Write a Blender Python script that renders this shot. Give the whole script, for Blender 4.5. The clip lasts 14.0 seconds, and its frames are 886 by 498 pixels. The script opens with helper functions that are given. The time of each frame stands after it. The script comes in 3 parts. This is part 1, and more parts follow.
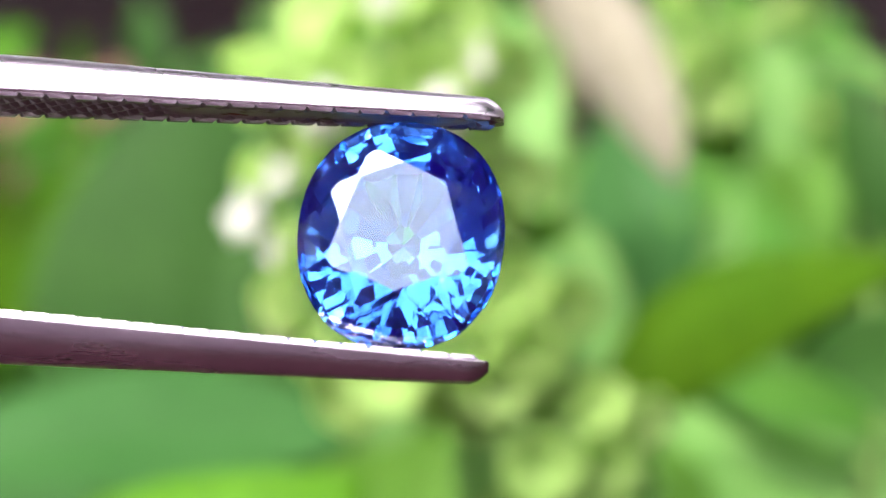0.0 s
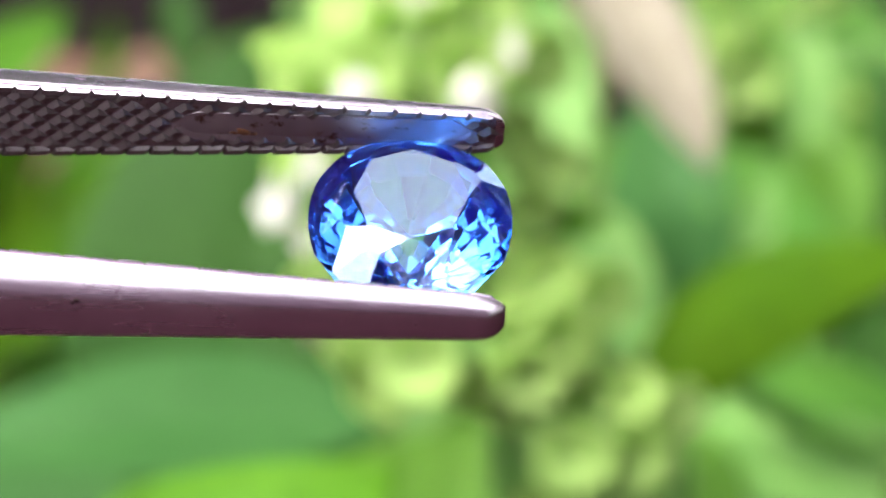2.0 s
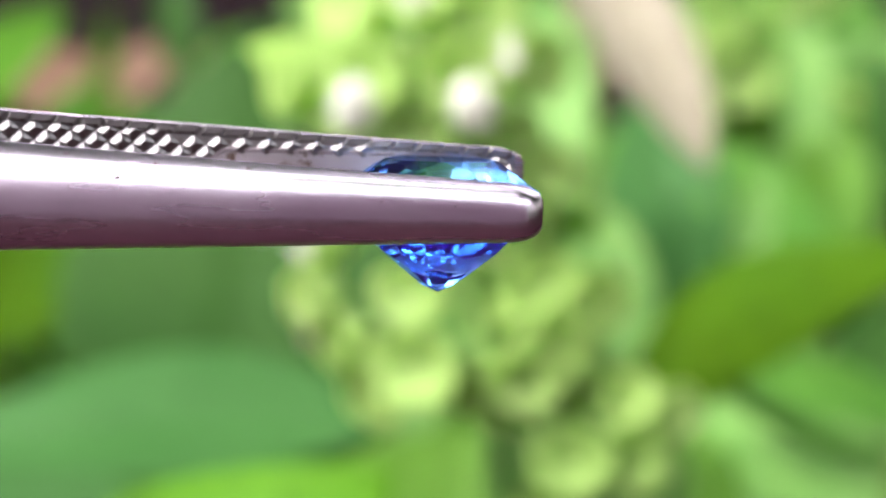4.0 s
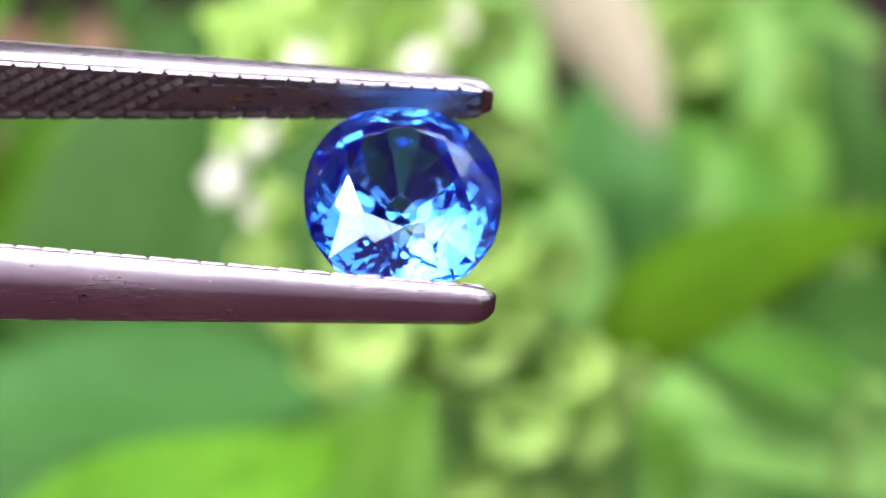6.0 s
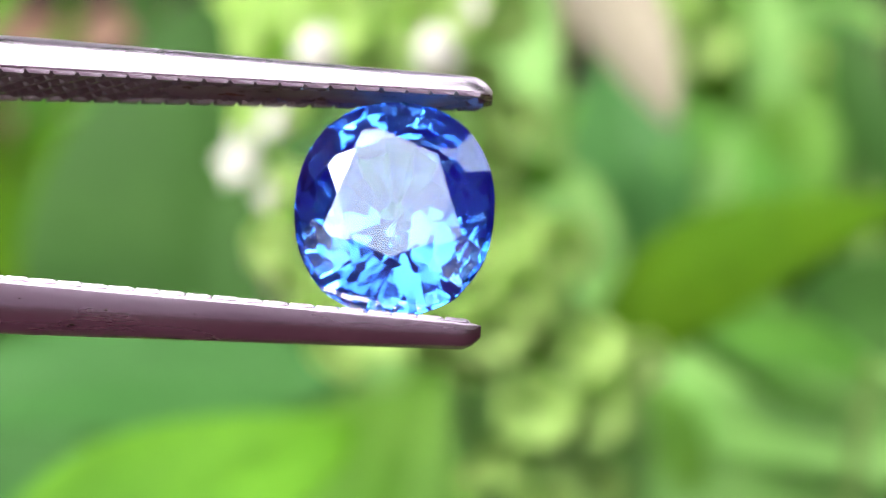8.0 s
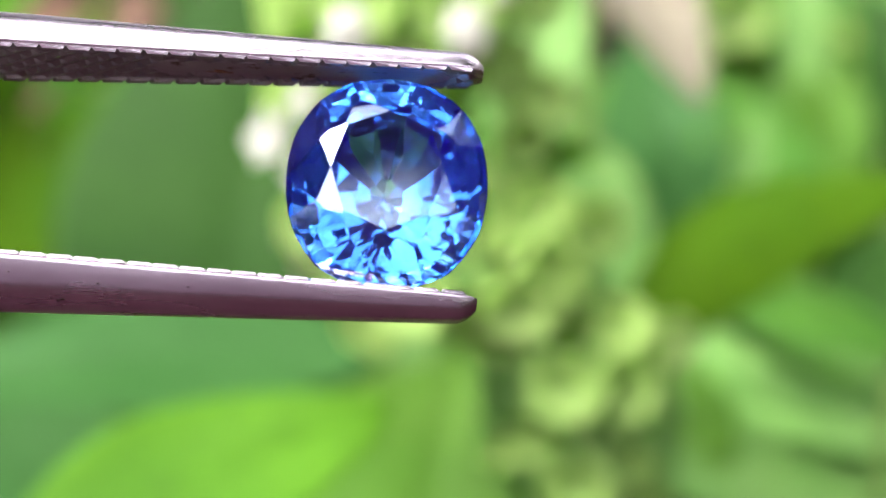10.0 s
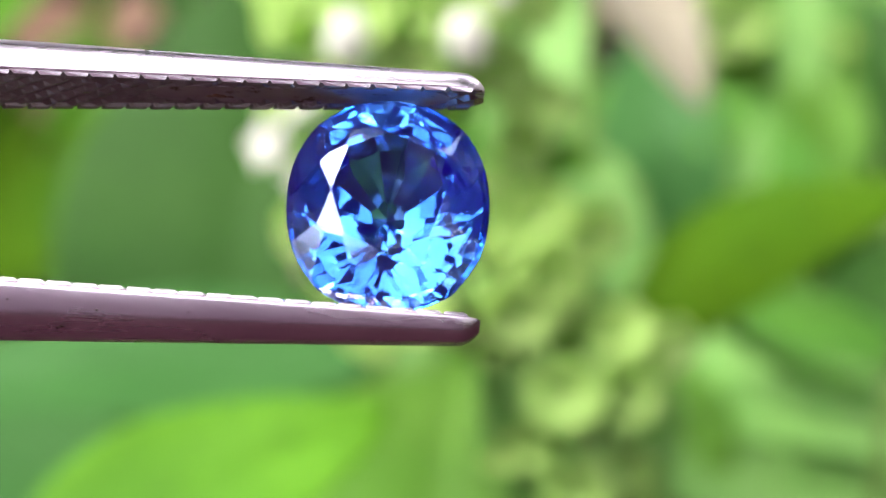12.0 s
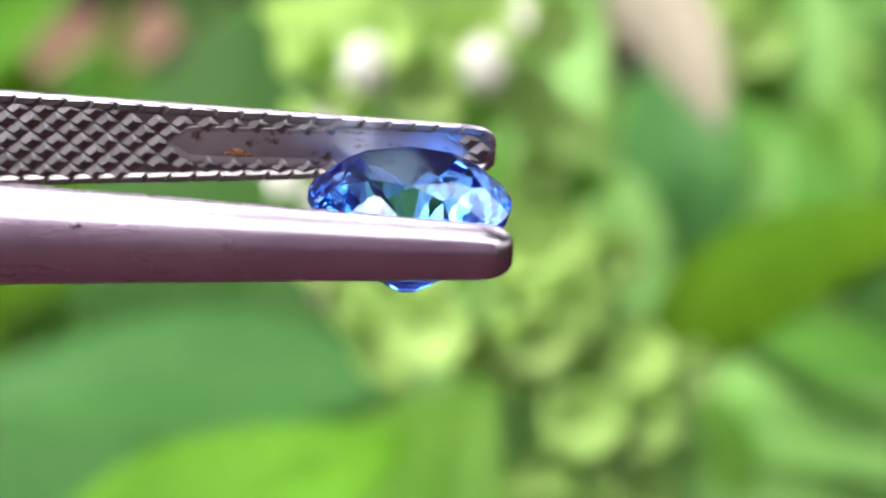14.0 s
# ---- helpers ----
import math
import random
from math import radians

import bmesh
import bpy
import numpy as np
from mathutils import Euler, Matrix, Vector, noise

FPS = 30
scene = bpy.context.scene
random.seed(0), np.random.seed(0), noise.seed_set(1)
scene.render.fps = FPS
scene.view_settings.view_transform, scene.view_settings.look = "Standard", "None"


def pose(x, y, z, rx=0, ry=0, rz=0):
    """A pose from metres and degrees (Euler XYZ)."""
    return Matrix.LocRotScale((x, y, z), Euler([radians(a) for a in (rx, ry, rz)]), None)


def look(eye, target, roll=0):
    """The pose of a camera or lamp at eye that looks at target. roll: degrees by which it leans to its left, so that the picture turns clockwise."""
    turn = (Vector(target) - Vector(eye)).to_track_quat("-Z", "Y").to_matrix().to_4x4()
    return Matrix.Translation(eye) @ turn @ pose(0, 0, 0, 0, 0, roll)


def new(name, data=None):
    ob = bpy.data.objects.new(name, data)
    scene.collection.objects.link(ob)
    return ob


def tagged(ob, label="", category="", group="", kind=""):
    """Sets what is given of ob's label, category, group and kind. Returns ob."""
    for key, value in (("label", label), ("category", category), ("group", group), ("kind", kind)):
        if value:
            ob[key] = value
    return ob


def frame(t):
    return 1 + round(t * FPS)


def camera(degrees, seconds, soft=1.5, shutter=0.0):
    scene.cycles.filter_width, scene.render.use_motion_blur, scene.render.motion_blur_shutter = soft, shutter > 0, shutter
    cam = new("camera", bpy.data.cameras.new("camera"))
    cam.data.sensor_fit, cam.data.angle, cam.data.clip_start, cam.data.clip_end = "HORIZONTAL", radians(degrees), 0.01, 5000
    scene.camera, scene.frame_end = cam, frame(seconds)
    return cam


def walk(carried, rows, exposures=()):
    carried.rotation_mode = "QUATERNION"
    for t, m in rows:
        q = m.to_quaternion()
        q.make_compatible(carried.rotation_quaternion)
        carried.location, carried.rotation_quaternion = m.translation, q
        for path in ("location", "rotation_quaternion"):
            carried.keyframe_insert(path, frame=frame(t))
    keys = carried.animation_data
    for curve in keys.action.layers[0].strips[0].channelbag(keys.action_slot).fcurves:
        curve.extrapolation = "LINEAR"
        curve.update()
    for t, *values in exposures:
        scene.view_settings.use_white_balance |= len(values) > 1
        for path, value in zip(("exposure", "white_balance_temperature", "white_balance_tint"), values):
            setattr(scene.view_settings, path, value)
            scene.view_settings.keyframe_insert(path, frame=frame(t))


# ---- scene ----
# A blue sapphire held in steel tweezers before a flowering basil plant. Small lengths are in mm.
MM = 0.001
PITCH, HEIGHT = -20.0, 0.42          # the lens looks down on the bed of plants
REST = pose(0, 0, HEIGHT, PITCH, 0, 0)

CAMERA_ROWS = [  # seconds, rise (mm), pitch, yaw
    (0, 0.00, 1.57, -0.30),
    (0.5, 0.00, 1.01, -0.14),
    (1, 0.10, 0.81, 0.05),
    (1.5, 0.43, 0.89, 0.28),
    (2, 0.80, 1.04, 0.59),
    (3, 1.60, 0.96, 0.62),
    (3.6, 2.00, 0.78, 0.56),
    (4.3, 2.15, 0.73, 0.36),
    (4.5, 1.87, 0.89, 0.16),
    (5, 1.26, 0.47, -0.47),
    (5.5, 0.79, 0.47, -0.53),
    (6, 0.38, 0.39, -0.81),
    (6.5, 0.08, 0.33, -0.65),
    (7, 0.00, 0.14, -0.61),
    (8.2, 0.00, 0.03, -0.43),
    (9.5, 0.00, -0.08, -0.09),
    (10, 0.00, -0.56, 0.36),
    (10.5, 0.00, -0.16, 0.22),
    (11, 0.00, 0.00, 0.00),
    (11.5, 0.00, -0.28, 0.11),
    (12, 0.00, -0.42, 0.34),
    (12.5, 0.25, -0.40, 0.64),
    (13, 0.62, -0.47, 0.43),
    (13.5, 1.00, -0.42, 0.70),
    (14, 1.75, -0.25, 0.85),
]
HOLD_ROWS = [  # seconds, x, y, z (mm), tilt, lean, turn of the tweezers
    (0, -1.09, 72.14, 2.45, -7.51, 3.33, -3.69),
    (0.5, -1.06, 72.83, 1.84, -14.58, 3.38, 0.04),
    (1, -1.37, 72.93, 2.14, -21.61, 3.06, 1.34),
    (1.5, -1.64, 73.41, 2.39, -29.86, 2.94, 2.52),
    (2, -1.90, 73.40, 3.33, -38.99, 2.16, 1.77),
    (3, -1.41, 74.25, 4.62, -63.04, 1.37, 2.44),
    (3.6, -0.93, 74.86, 5.21, -79.22, 1.57, 2.98),
    (4.3, -0.55, 75.04, 5.40, -73.06, 1.53, 3.56),
    (4.5, -0.35, 73.93, 5.15, -65.95, 1.40, 5.11),
    (5, -0.12, 75.10, 3.71, -51.14, 1.63, 3.65),
    (5.5, -0.28, 75.48, 3.50, -39.21, 1.60, 3.38),
    (6, -0.38, 75.84, 2.90, -29.20, 1.95, 2.18),
    (6.5, -0.69, 75.13, 2.01, -21.60, 2.82, 0.84),
    (7, -0.69, 75.35, 1.64, -13.07, 3.70, 1.42),
    (8.2, -1.30, 74.81, 1.50, -13.47, 2.90, -1.43),
    (9.5, -2.26, 74.47, 1.50, -15.68, 2.93, 2.01),
    (10, -2.46, 74.36, 1.65, -16.75, 2.66, 2.61),
    (10.5, -2.13, 73.67, 1.56, -7.60, 2.60, 0.53),
    (11, -1.93, 73.21, 1.14, -4.16, 2.73, -1.88),
    (11.5, -1.98, 73.51, 1.37, -7.78, 2.25, -0.49),
    (12, -2.38, 73.80, 1.03, -17.65, 1.88, 1.77),
    (12.5, -2.83, 73.94, 2.08, -26.67, 1.54, 2.16),
    (13, -2.44, 73.96, 2.31, -35.90, 1.45, 2.99),
    (13.5, -2.48, 74.13, 3.06, -45.35, 1.10, 2.35),
    (14, -2.26, 73.61, 3.40, -63.96, 1.54, 4.29),
]


def V(x, y, z):
    """World place of a point given in mm right of, ahead of and above the resting lens."""
    return REST @ (Vector((x, y, z)) * MM)


cam = camera(24.0, 14.0, soft=1.5)
cam.data.dof.use_dof = True
cam.data.dof.focus_distance = 0.0735
cam.data.dof.aperture_fstop = 42.0
walk(cam, [(t, REST @ pose(0, 0, up * MM, 90 + p, 0, y)) for t, up, p, y in CAMERA_ROWS])

# ---- light: bright thin overcast, high sun behind it ----
SUN_UP, SUN_ROUND = 62.0, 253.0
world = bpy.data.worlds.new("sky")
scene.world = world
world.use_nodes = True
wn, wl = world.node_tree.nodes, world.node_tree.links
sky = wn.new("ShaderNodeTexSky")
sky.sky_type = 'NISHITA'
sky.sun_disc = False
sky.sun_elevation, sky.sun_rotation = radians(SUN_UP), radians(SUN_ROUND)
sky.air_density, sky.dust_density = 1.0, 2.5
haze = wn.new("ShaderNodeHueSaturation")
haze.inputs["Saturation"].default_value = 0.22
wl.new(sky.outputs[0], haze.inputs["Color"])
wl.new(haze.outputs[0], wn["Background"].inputs[0])
wn["Background"].inputs[1].default_value = 0.15
sun = new("sun", bpy.data.lights.new("sun", 'SUN'))
sun.data.energy, sun.data.angle, sun.data.color = 0.25, radians(40), (1.0, 0.96, 0.9)
a, e = radians(SUN_ROUND), radians(SUN_UP)
sun_dir = Vector((math.sin(a) * math.cos(e), math.cos(a) * math.cos(e), math.sin(e)))
sun.matrix_world = look(sun_dir * 5, (0, 0, 0))
scene.view_settings.exposure = 3.36


# ---- materials ----
def material(name):
    m = bpy.data.materials.new(name)
    m.use_nodes = True
    return m, m.node_tree.nodes, m.node_tree.links, m.node_tree.nodes["Principled BSDF"]


def ramp(nodes, links, source, stops):
    r = nodes.new("ShaderNodeValToRGB")
    while len(r.color_ramp.elements) < len(stops):
        r.color_ramp.elements.new(0.5)
    for el, (p, c) in zip(r.color_ramp.elements, stops):
        el.position, el.color = p, (*c, 1)
    links.new(source, r.inputs[0])
    return r.outputs[0]


def noise_of(nodes, links, scale, detail=4, space="Object", stretch=(1, 1, 1), rough=0.55):
    co = nodes.new("ShaderNodeTexCoord")
    mp = nodes.new("ShaderNodeMapping")
    mp.inputs["Scale"].default_value = stretch
    links.new(co.outputs[space], mp.inputs[0])
    n = nodes.new("ShaderNodeTexNoise")
    n.inputs["Scale"].default_value, n.inputs["Detail"].default_value = scale, detail
    n.inputs["Roughness"].default_value = rough
    links.new(mp.outputs[0], n.inputs["Vector"])
    return n.outputs["Fac"]


def bump(nodes, links, source, bsdf, strength, distance):
    b = nodes.new("ShaderNodeBump")
    b.inputs["Strength"].default_value, b.inputs["Distance"].default_value = strength, distance
    links.new(source, b.inputs["Height"])
    links.new(b.outputs[0], bsdf.inputs["Normal"])


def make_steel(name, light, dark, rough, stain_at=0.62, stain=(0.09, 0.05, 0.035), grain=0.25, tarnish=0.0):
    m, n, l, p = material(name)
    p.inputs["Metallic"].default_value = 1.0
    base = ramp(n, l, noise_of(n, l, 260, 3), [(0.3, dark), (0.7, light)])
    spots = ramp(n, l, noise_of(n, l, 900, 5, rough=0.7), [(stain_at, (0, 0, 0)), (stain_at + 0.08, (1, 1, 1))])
    mix = n.new("ShaderNodeMixRGB")
    l.new(spots, mix.inputs[0])
    l.new(base, mix.inputs[1])
    mix.inputs[2].default_value = (*stain, 1)
    co = n.new("ShaderNodeTexCoord")
    xyz = n.new("ShaderNodeSeparateXYZ")
    l.new(co.outputs["Object"], xyz.inputs[0])
    ends = n.new("ShaderNodeMapRange")                   # brown tarnish on the worn tips
    ends.inputs["From Min"].default_value, ends.inputs["From Max"].default_value = 0.0024, 0.0034
    ends.inputs["To Max"].default_value = tarnish
    l.new(xyz.outputs["X"], ends.inputs["Value"])
    worn = n.new("ShaderNodeMixRGB")
    l.new(ends.outputs[0], worn.inputs[0])
    l.new(mix.outputs[0], worn.inputs[1])
    worn.inputs[2].default_value = (0.20, 0.13, 0.09, 1)
    l.new(worn.outputs[0], p.inputs["Base Color"])
    r = ramp(n, l, noise_of(n, l, 500, 4, stretch=(0.15, 1, 1)), [(0.3, (rough * 0.8,) * 3), (0.75, (rough * 1.3,) * 3)])
    l.new(r, p.inputs["Roughness"])
    bump(n, l, noise_of(n, l, 5200, 3, stretch=(0.25, 1, 1)), p, grain, 0.00002)
    return m


STEEL = make_steel("brushed_steel", (0.80, 0.675, 0.78), (0.70, 0.57, 0.68), 0.265, 0.74, tarnish=0.72)
# darker than the arms: grime, and the jaw's underside shade put into the colour
GRIP = make_steel("shaded_knurled_steel", (0.34, 0.31, 0.315), (0.15, 0.135, 0.135), 0.38, 0.60)
SLOT = make_steel("tarnished_steel", (0.46, 0.40, 0.43), (0.27, 0.23, 0.24), 0.46, 0.58, (0.10, 0.055, 0.03))
PIT = make_steel("rust_pit", (0.05, 0.03, 0.025), (0.03, 0.02, 0.015), 0.6, 0.6)
RUST, n, l, p = material("rust")
l.new(ramp(n, l, noise_of(n, l, 4000, 5), [(0.35, (0.07, 0.022, 0.01)), (0.65, (0.17, 0.06, 0.018))]), p.inputs["Base Color"])
p.inputs["Roughness"].default_value = 0.8

SAPPHIRE, n, l, p = material("sapphire")
n.remove(p)
body = n.new("ShaderNodeBsdfGlass")                    # every pass and inner reflection deepens the blue
body.inputs["Color"].default_value = (0.47, 0.70, 0.985, 1)
body.inputs["Roughness"].default_value, body.inputs["IOR"].default_value = 0.0, 1.77
polish = n.new("ShaderNodeBsdfGlossy")                 # the white gleam of the polish
polish.inputs["Roughness"].default_value = 0.0
blue_lift = n.new("ShaderNodeBsdfTranslucent")              # a faint translucent blue, added to lighten the stone's dark facets
blue_lift.inputs[0].default_value = (0.20, 0.02, 0.66, 1)
over = n.new("ShaderNodeMixShader")
over.inputs[0].default_value = 0.055
l.new(body.outputs[0], over.inputs[1])
l.new(polish.outputs[0], over.inputs[2])
blend = n.new("ShaderNodeMixShader")
blend.inputs[0].default_value = 0.06
l.new(over.outputs[0], blend.inputs[1])
l.new(blue_lift.outputs[0], blend.inputs[2])
l.new(blend.outputs[0], n["Material Output"].inputs[0])


def make_leaf_mat(name, deep, pale, glow, rough=0.55, bite=0.4):
    m, n, l, p = material(name)
    big = noise_of(n, l, 45, 3)
    col = ramp(n, l, big, [(0.3, deep), (0.7, pale)])
    fine = ramp(n, l, noise_of(n, l, 420, 5), [(0.35, (0.82, 0.82, 0.82)), (0.7, (1.12, 1.12, 1.12))])
    mul = n.new("ShaderNodeMixRGB")
    mul.blend_type = 'MULTIPLY'
    mul.inputs[0].default_value = 1.0
    l.new(col, mul.inputs[1])
    l.new(fine, mul.inputs[2])
    l.new(mul.outputs[0], p.inputs["Base Color"])
    p.inputs["Roughness"].default_value = rough
    p.inputs["Specular IOR Level"].default_value = 0.15
    tr = n.new("ShaderNodeBsdfTranslucent")
    tr.inputs[0].default_value = (*glow, 1)
    mx = n.new("ShaderNodeMixShader")
    mx.inputs[0].default_value = bite
    l.new(p.outputs[0], mx.inputs[1])
    l.new(tr.outputs[0], mx.inputs[2])
    l.new(mx.outputs[0], n["Material Output"].inputs[0])
    bump(n, l, noise_of(n, l, 700, 4), p, 0.3, 0.0004)
    return m


LEAF_DARK = make_leaf_mat("leaf_dark", (0.0294, 0.0898, 0.0132), (0.0464, 0.121, 0.0191), (0.05, 0.155, 0.0103))
LEAF_MID = make_leaf_mat("leaf_mid", (0.068, 0.20, 0.022), (0.118, 0.28, 0.040), (0.16, 0.38, 0.026))
LEAF_BRIGHT = make_leaf_mat("leaf_bright", (0.0601, 0.183, 0.0053), (0.0967, 0.252, 0.0124), (0.13, 0.318, 0.00884))
LEAF_FRESH = make_leaf_mat("leaf_fresh", (0.0869, 0.211, 0.0215), (0.137, 0.282, 0.0365), (0.178, 0.373, 0.029))
LEAF_OLIVE = make_leaf_mat("leaf_olive", (0.036, 0.112, 0.0006), (0.068, 0.148, 0.001), (0.092, 0.215, 0.001), 0.8)
LEAF_SEA = make_leaf_mat("leaf_sea_green", (0.043, 0.138, 0.029), (0.066, 0.178, 0.046), (0.072, 0.225, 0.031))
LEAF_PALE = make_leaf_mat("leaf_pale", (0.144, 0.315, 0.0675), (0.234, 0.405, 0.113), (0.27, 0.486, 0.117))
CALYX = make_leaf_mat("calyx_green", (0.32, 0.50, 0.10), (0.48, 0.63, 0.22), (0.45, 0.64, 0.17), 0.6, 0.5)
# a darker, duller calyx green for most of the lowest whorls
CALYX_DULL = make_leaf_mat("dull_calyx_green", (0.22, 0.38, 0.065), (0.34, 0.49, 0.14), (0.31, 0.49, 0.10), 0.6, 0.5)
PETAL = make_leaf_mat("cream_petal", (0.617, 0.585, 0.506), (0.696, 0.681, 0.625), (0.633, 0.602, 0.49))
DRY = make_leaf_mat("dry_leaf", (0.36, 0.28, 0.20), (0.50, 0.42, 0.32), (0.4, 0.3, 0.2), 0.7)
WITHERED = make_leaf_mat("withered_leaf", (0.31, 0.267, 0.189), (0.43, 0.378, 0.292), (0.378, 0.318, 0.215), 0.7)
GROUND_BROWN = make_leaf_mat("ground_brown", (0.20, 0.11, 0.07), (0.34, 0.21, 0.15), (0.25, 0.14, 0.08), 0.8)
STEM = make_leaf_mat("stem_green", (0.13, 0.24, 0.05), (0.22, 0.34, 0.09), (0.2, 0.35, 0.06), 0.5, 0.12)

# plant shade is put into this soil colour, and pink for the arms' reflections
SOIL, n, l, p = material("shaded_red_soil")
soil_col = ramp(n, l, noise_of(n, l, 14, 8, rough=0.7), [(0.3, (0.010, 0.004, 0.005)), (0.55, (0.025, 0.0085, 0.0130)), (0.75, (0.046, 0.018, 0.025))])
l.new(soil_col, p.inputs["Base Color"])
p.inputs["Roughness"].default_value = 0.95
p.inputs["Specular IOR Level"].default_value = 0.08
bump(n, l, noise_of(n, l, 60, 8), p, 0.8, 0.01)


# ---- building helpers ----
def part(name, bm, mat, parent=None, label="", smooth=True):
    me = bpy.data.meshes.new(name)
    bm.to_mesh(me)
    bm.free()
    for f in me.polygons:
        f.use_smooth = smooth
    me.materials.append(mat)
    ob = new(name, me)
    ob.parent = parent
    return tagged(ob, label)


def empty(name, place, label, category, group=""):
    ob = new(name)
    ob.location = place
    return tagged(ob, label, category, group)


def tube(bm, points, radii, sides=8):
    """A round rod through the points."""
    rings = []
    for i, (c, r) in enumerate(zip(points, radii)):
        d = (points[min(i + 1, len(points) - 1)] - points[max(i - 1, 0)]).normalized()
        s = d.cross(Vector((0.3, 1, 0.2))).normalized()
        u = s.cross(d)
        rings.append([bm.verts.new(c + (s * math.cos(k * math.tau / sides) + u * math.sin(k * math.tau / sides)) * r) for k in range(sides)])
    for a, b in zip(rings, rings[1:]):
        for k in range(sides):
            bm.faces.new((a[k], a[(k + 1) % sides], b[(k + 1) % sides], b[k]))
    bm.faces.new(rings[0][::-1])
    bm.faces.new(rings[-1])


def blade(bm, base, tip, width, face, bend=0.1, fold=0.25, thick=0.0004, wavy=0.03, teeth=0.0, seed=0, belly=0.45, side_bend=0.0):
    """A leaf blade: a thick curved sheet with a sunken midrib, raised quilting between the side veins and a tapering outline."""
    rnd = random.Random(seed)
    axis = tip - base
    length = axis.length
    d = axis.normalized()
    up = (face - d * face.dot(d)).normalized()
    side = d.cross(up).normalized()
    rows, cols = 22, 10
    phase = rnd.uniform(0, 6)
    sheets = []
    for layer in (0, 1):
        grid = []
        for i in range(rows + 1):
            s = i / rows
            e = math.sin(math.pi * s ** (math.log(0.5) / math.log(belly))) ** 0.75 if 0 < s < 1 else 0.0
            half = width / 2 * max(e, 0.02)
            half *= 1 + teeth * (i % 2)
            line = []
            for j in range(-cols, cols + 1):
                q = j / cols
                vein = math.cos((s * 9 - abs(q) * 1.6) * math.tau)
                rise = -bend * length * (2 * s - 1) ** 2 + fold * abs(q) ** 1.3 * half
                rise += 0.012 * width * vein * abs(q) * (1 - abs(q)) * 4 - 0.02 * width * math.exp(-(q * 9) ** 2)
                rise += wavy * width * math.sin(phase + s * 8 + q * 2) * q * q
                c = base + d * (s * length) + side * (q * half + side_bend * length * (1 - (2 * s - 1) ** 2)) + up * (rise - layer * thick)
                line.append(bm.verts.new(c))
            grid.append(line)
        sheets.append(grid)
    for layer, grid in enumerate(sheets):
        for a, b in zip(grid, grid[1:]):
            for k in range(2 * cols):
                q = (a[k], a[k + 1], b[k + 1], b[k])
                bm.faces.new(q if layer == 0 else q[::-1])
    top, low = sheets
    for k in (0, 2 * cols):
        for i in range(rows):
            bm.faces.new((top[i][k], top[i + 1][k], low[i + 1][k], low[i][k]))
    for i in (0, rows):
        for k in range(2 * cols):
            bm.faces.new((top[i][k], top[i][k + 1], low[i][k + 1], low[i][k]))


def local(root, *points):
    return [q - root.location for q in points]


def leaf(root, base, tip, width, face, mat, label="", name="leaf", **shape):
    bm = bmesh.new()
    b, t = local(root, base, tip)
    blade(bm, b, t, width * MM, Vector(face), **shape)
    bmesh.ops.recalc_face_normals(bm, faces=bm.faces)
    return part(name, bm, mat, root, label)


def stem(root, points, r0, r1, mat=None, name="stem"):
    bm = bmesh.new()
    pts = local(root, *points)
    tube(bm, pts, [(r0 + (r1 - r0) * i / (len(pts) - 1)) * MM for i in range(len(pts))])
    return part(name, bm, mat or STEM, root)


def rootless(place, slip=(0.0, 0.0)):
    """The spot on the ground below a place."""
    return Vector((place.x + slip[0], place.y + slip[1], 0.0))


# ---- setting ----
bm = bmesh.new()
bmesh.ops.create_grid(bm, x_segments=60, y_segments=60, size=1.0)
for v in bm.verts:
    v.co = Vector((math.copysign(abs(v.co.x) ** 3 * 300, v.co.x), math.copysign(abs(v.co.y) ** 3 * 300, v.co.y), 0))
    near = max(0.0, 1 - v.co.length / 12)
    v.co.z = near * 0.012 * noise.noise(v.co * 6) - 0.012 * near
tagged(part("ground", bm, SOIL), "bare reddish brown soil with crumbs, darkened for plant shade", "soil", kind="structure")


# a plain low wall, unseen, added behind the lens to mirror in the steel
PLASTER, n, l, p = material("pale_plaster")
l.new(ramp(n, l, noise_of(n, l, 6, 7, rough=0.65), [(0.3, (0.20, 0.13, 0.17)), (0.7, (0.28, 0.19, 0.24))]), p.inputs["Base Color"])
p.inputs["Roughness"].default_value = 0.9
bump(n, l, noise_of(n, l, 90, 6), p, 0.5, 0.004)
bm = bmesh.new()
bmesh.ops.create_cube(bm, size=1.0)
for v in bm.verts:
    v.co = Vector((v.co.x * 2.7 - 0.1, -1.55 + v.co.y * 0.14, 0.62 + v.co.z * 1.4))
bmesh.ops.bevel(bm, geom=bm.edges[:], offset=0.015, segments=2, affect='EDGES')
tagged(part("reflector_wall", bm, PLASTER, smooth=False), "unseen wall of pale plaster, added for reflections", "wall", kind="structure")


# ---- unseen trees, added to block the sky and shape reflections ----
BARK = make_leaf_mat("bark", (0.07, 0.05, 0.035), (0.16, 0.12, 0.09), (0.05, 0.03, 0.02), 0.9, 0.0)
STONE_AT = V(-1, 74, 2)


def toward(az, elevation, far):
    """A place that far from the stone; az 0 is behind the lens, growing to the right."""
    a, e = radians(az), radians(elevation)
    return STONE_AT + Vector((math.sin(a) * math.cos(e), -math.cos(a) * math.cos(e), math.sin(e))) * far


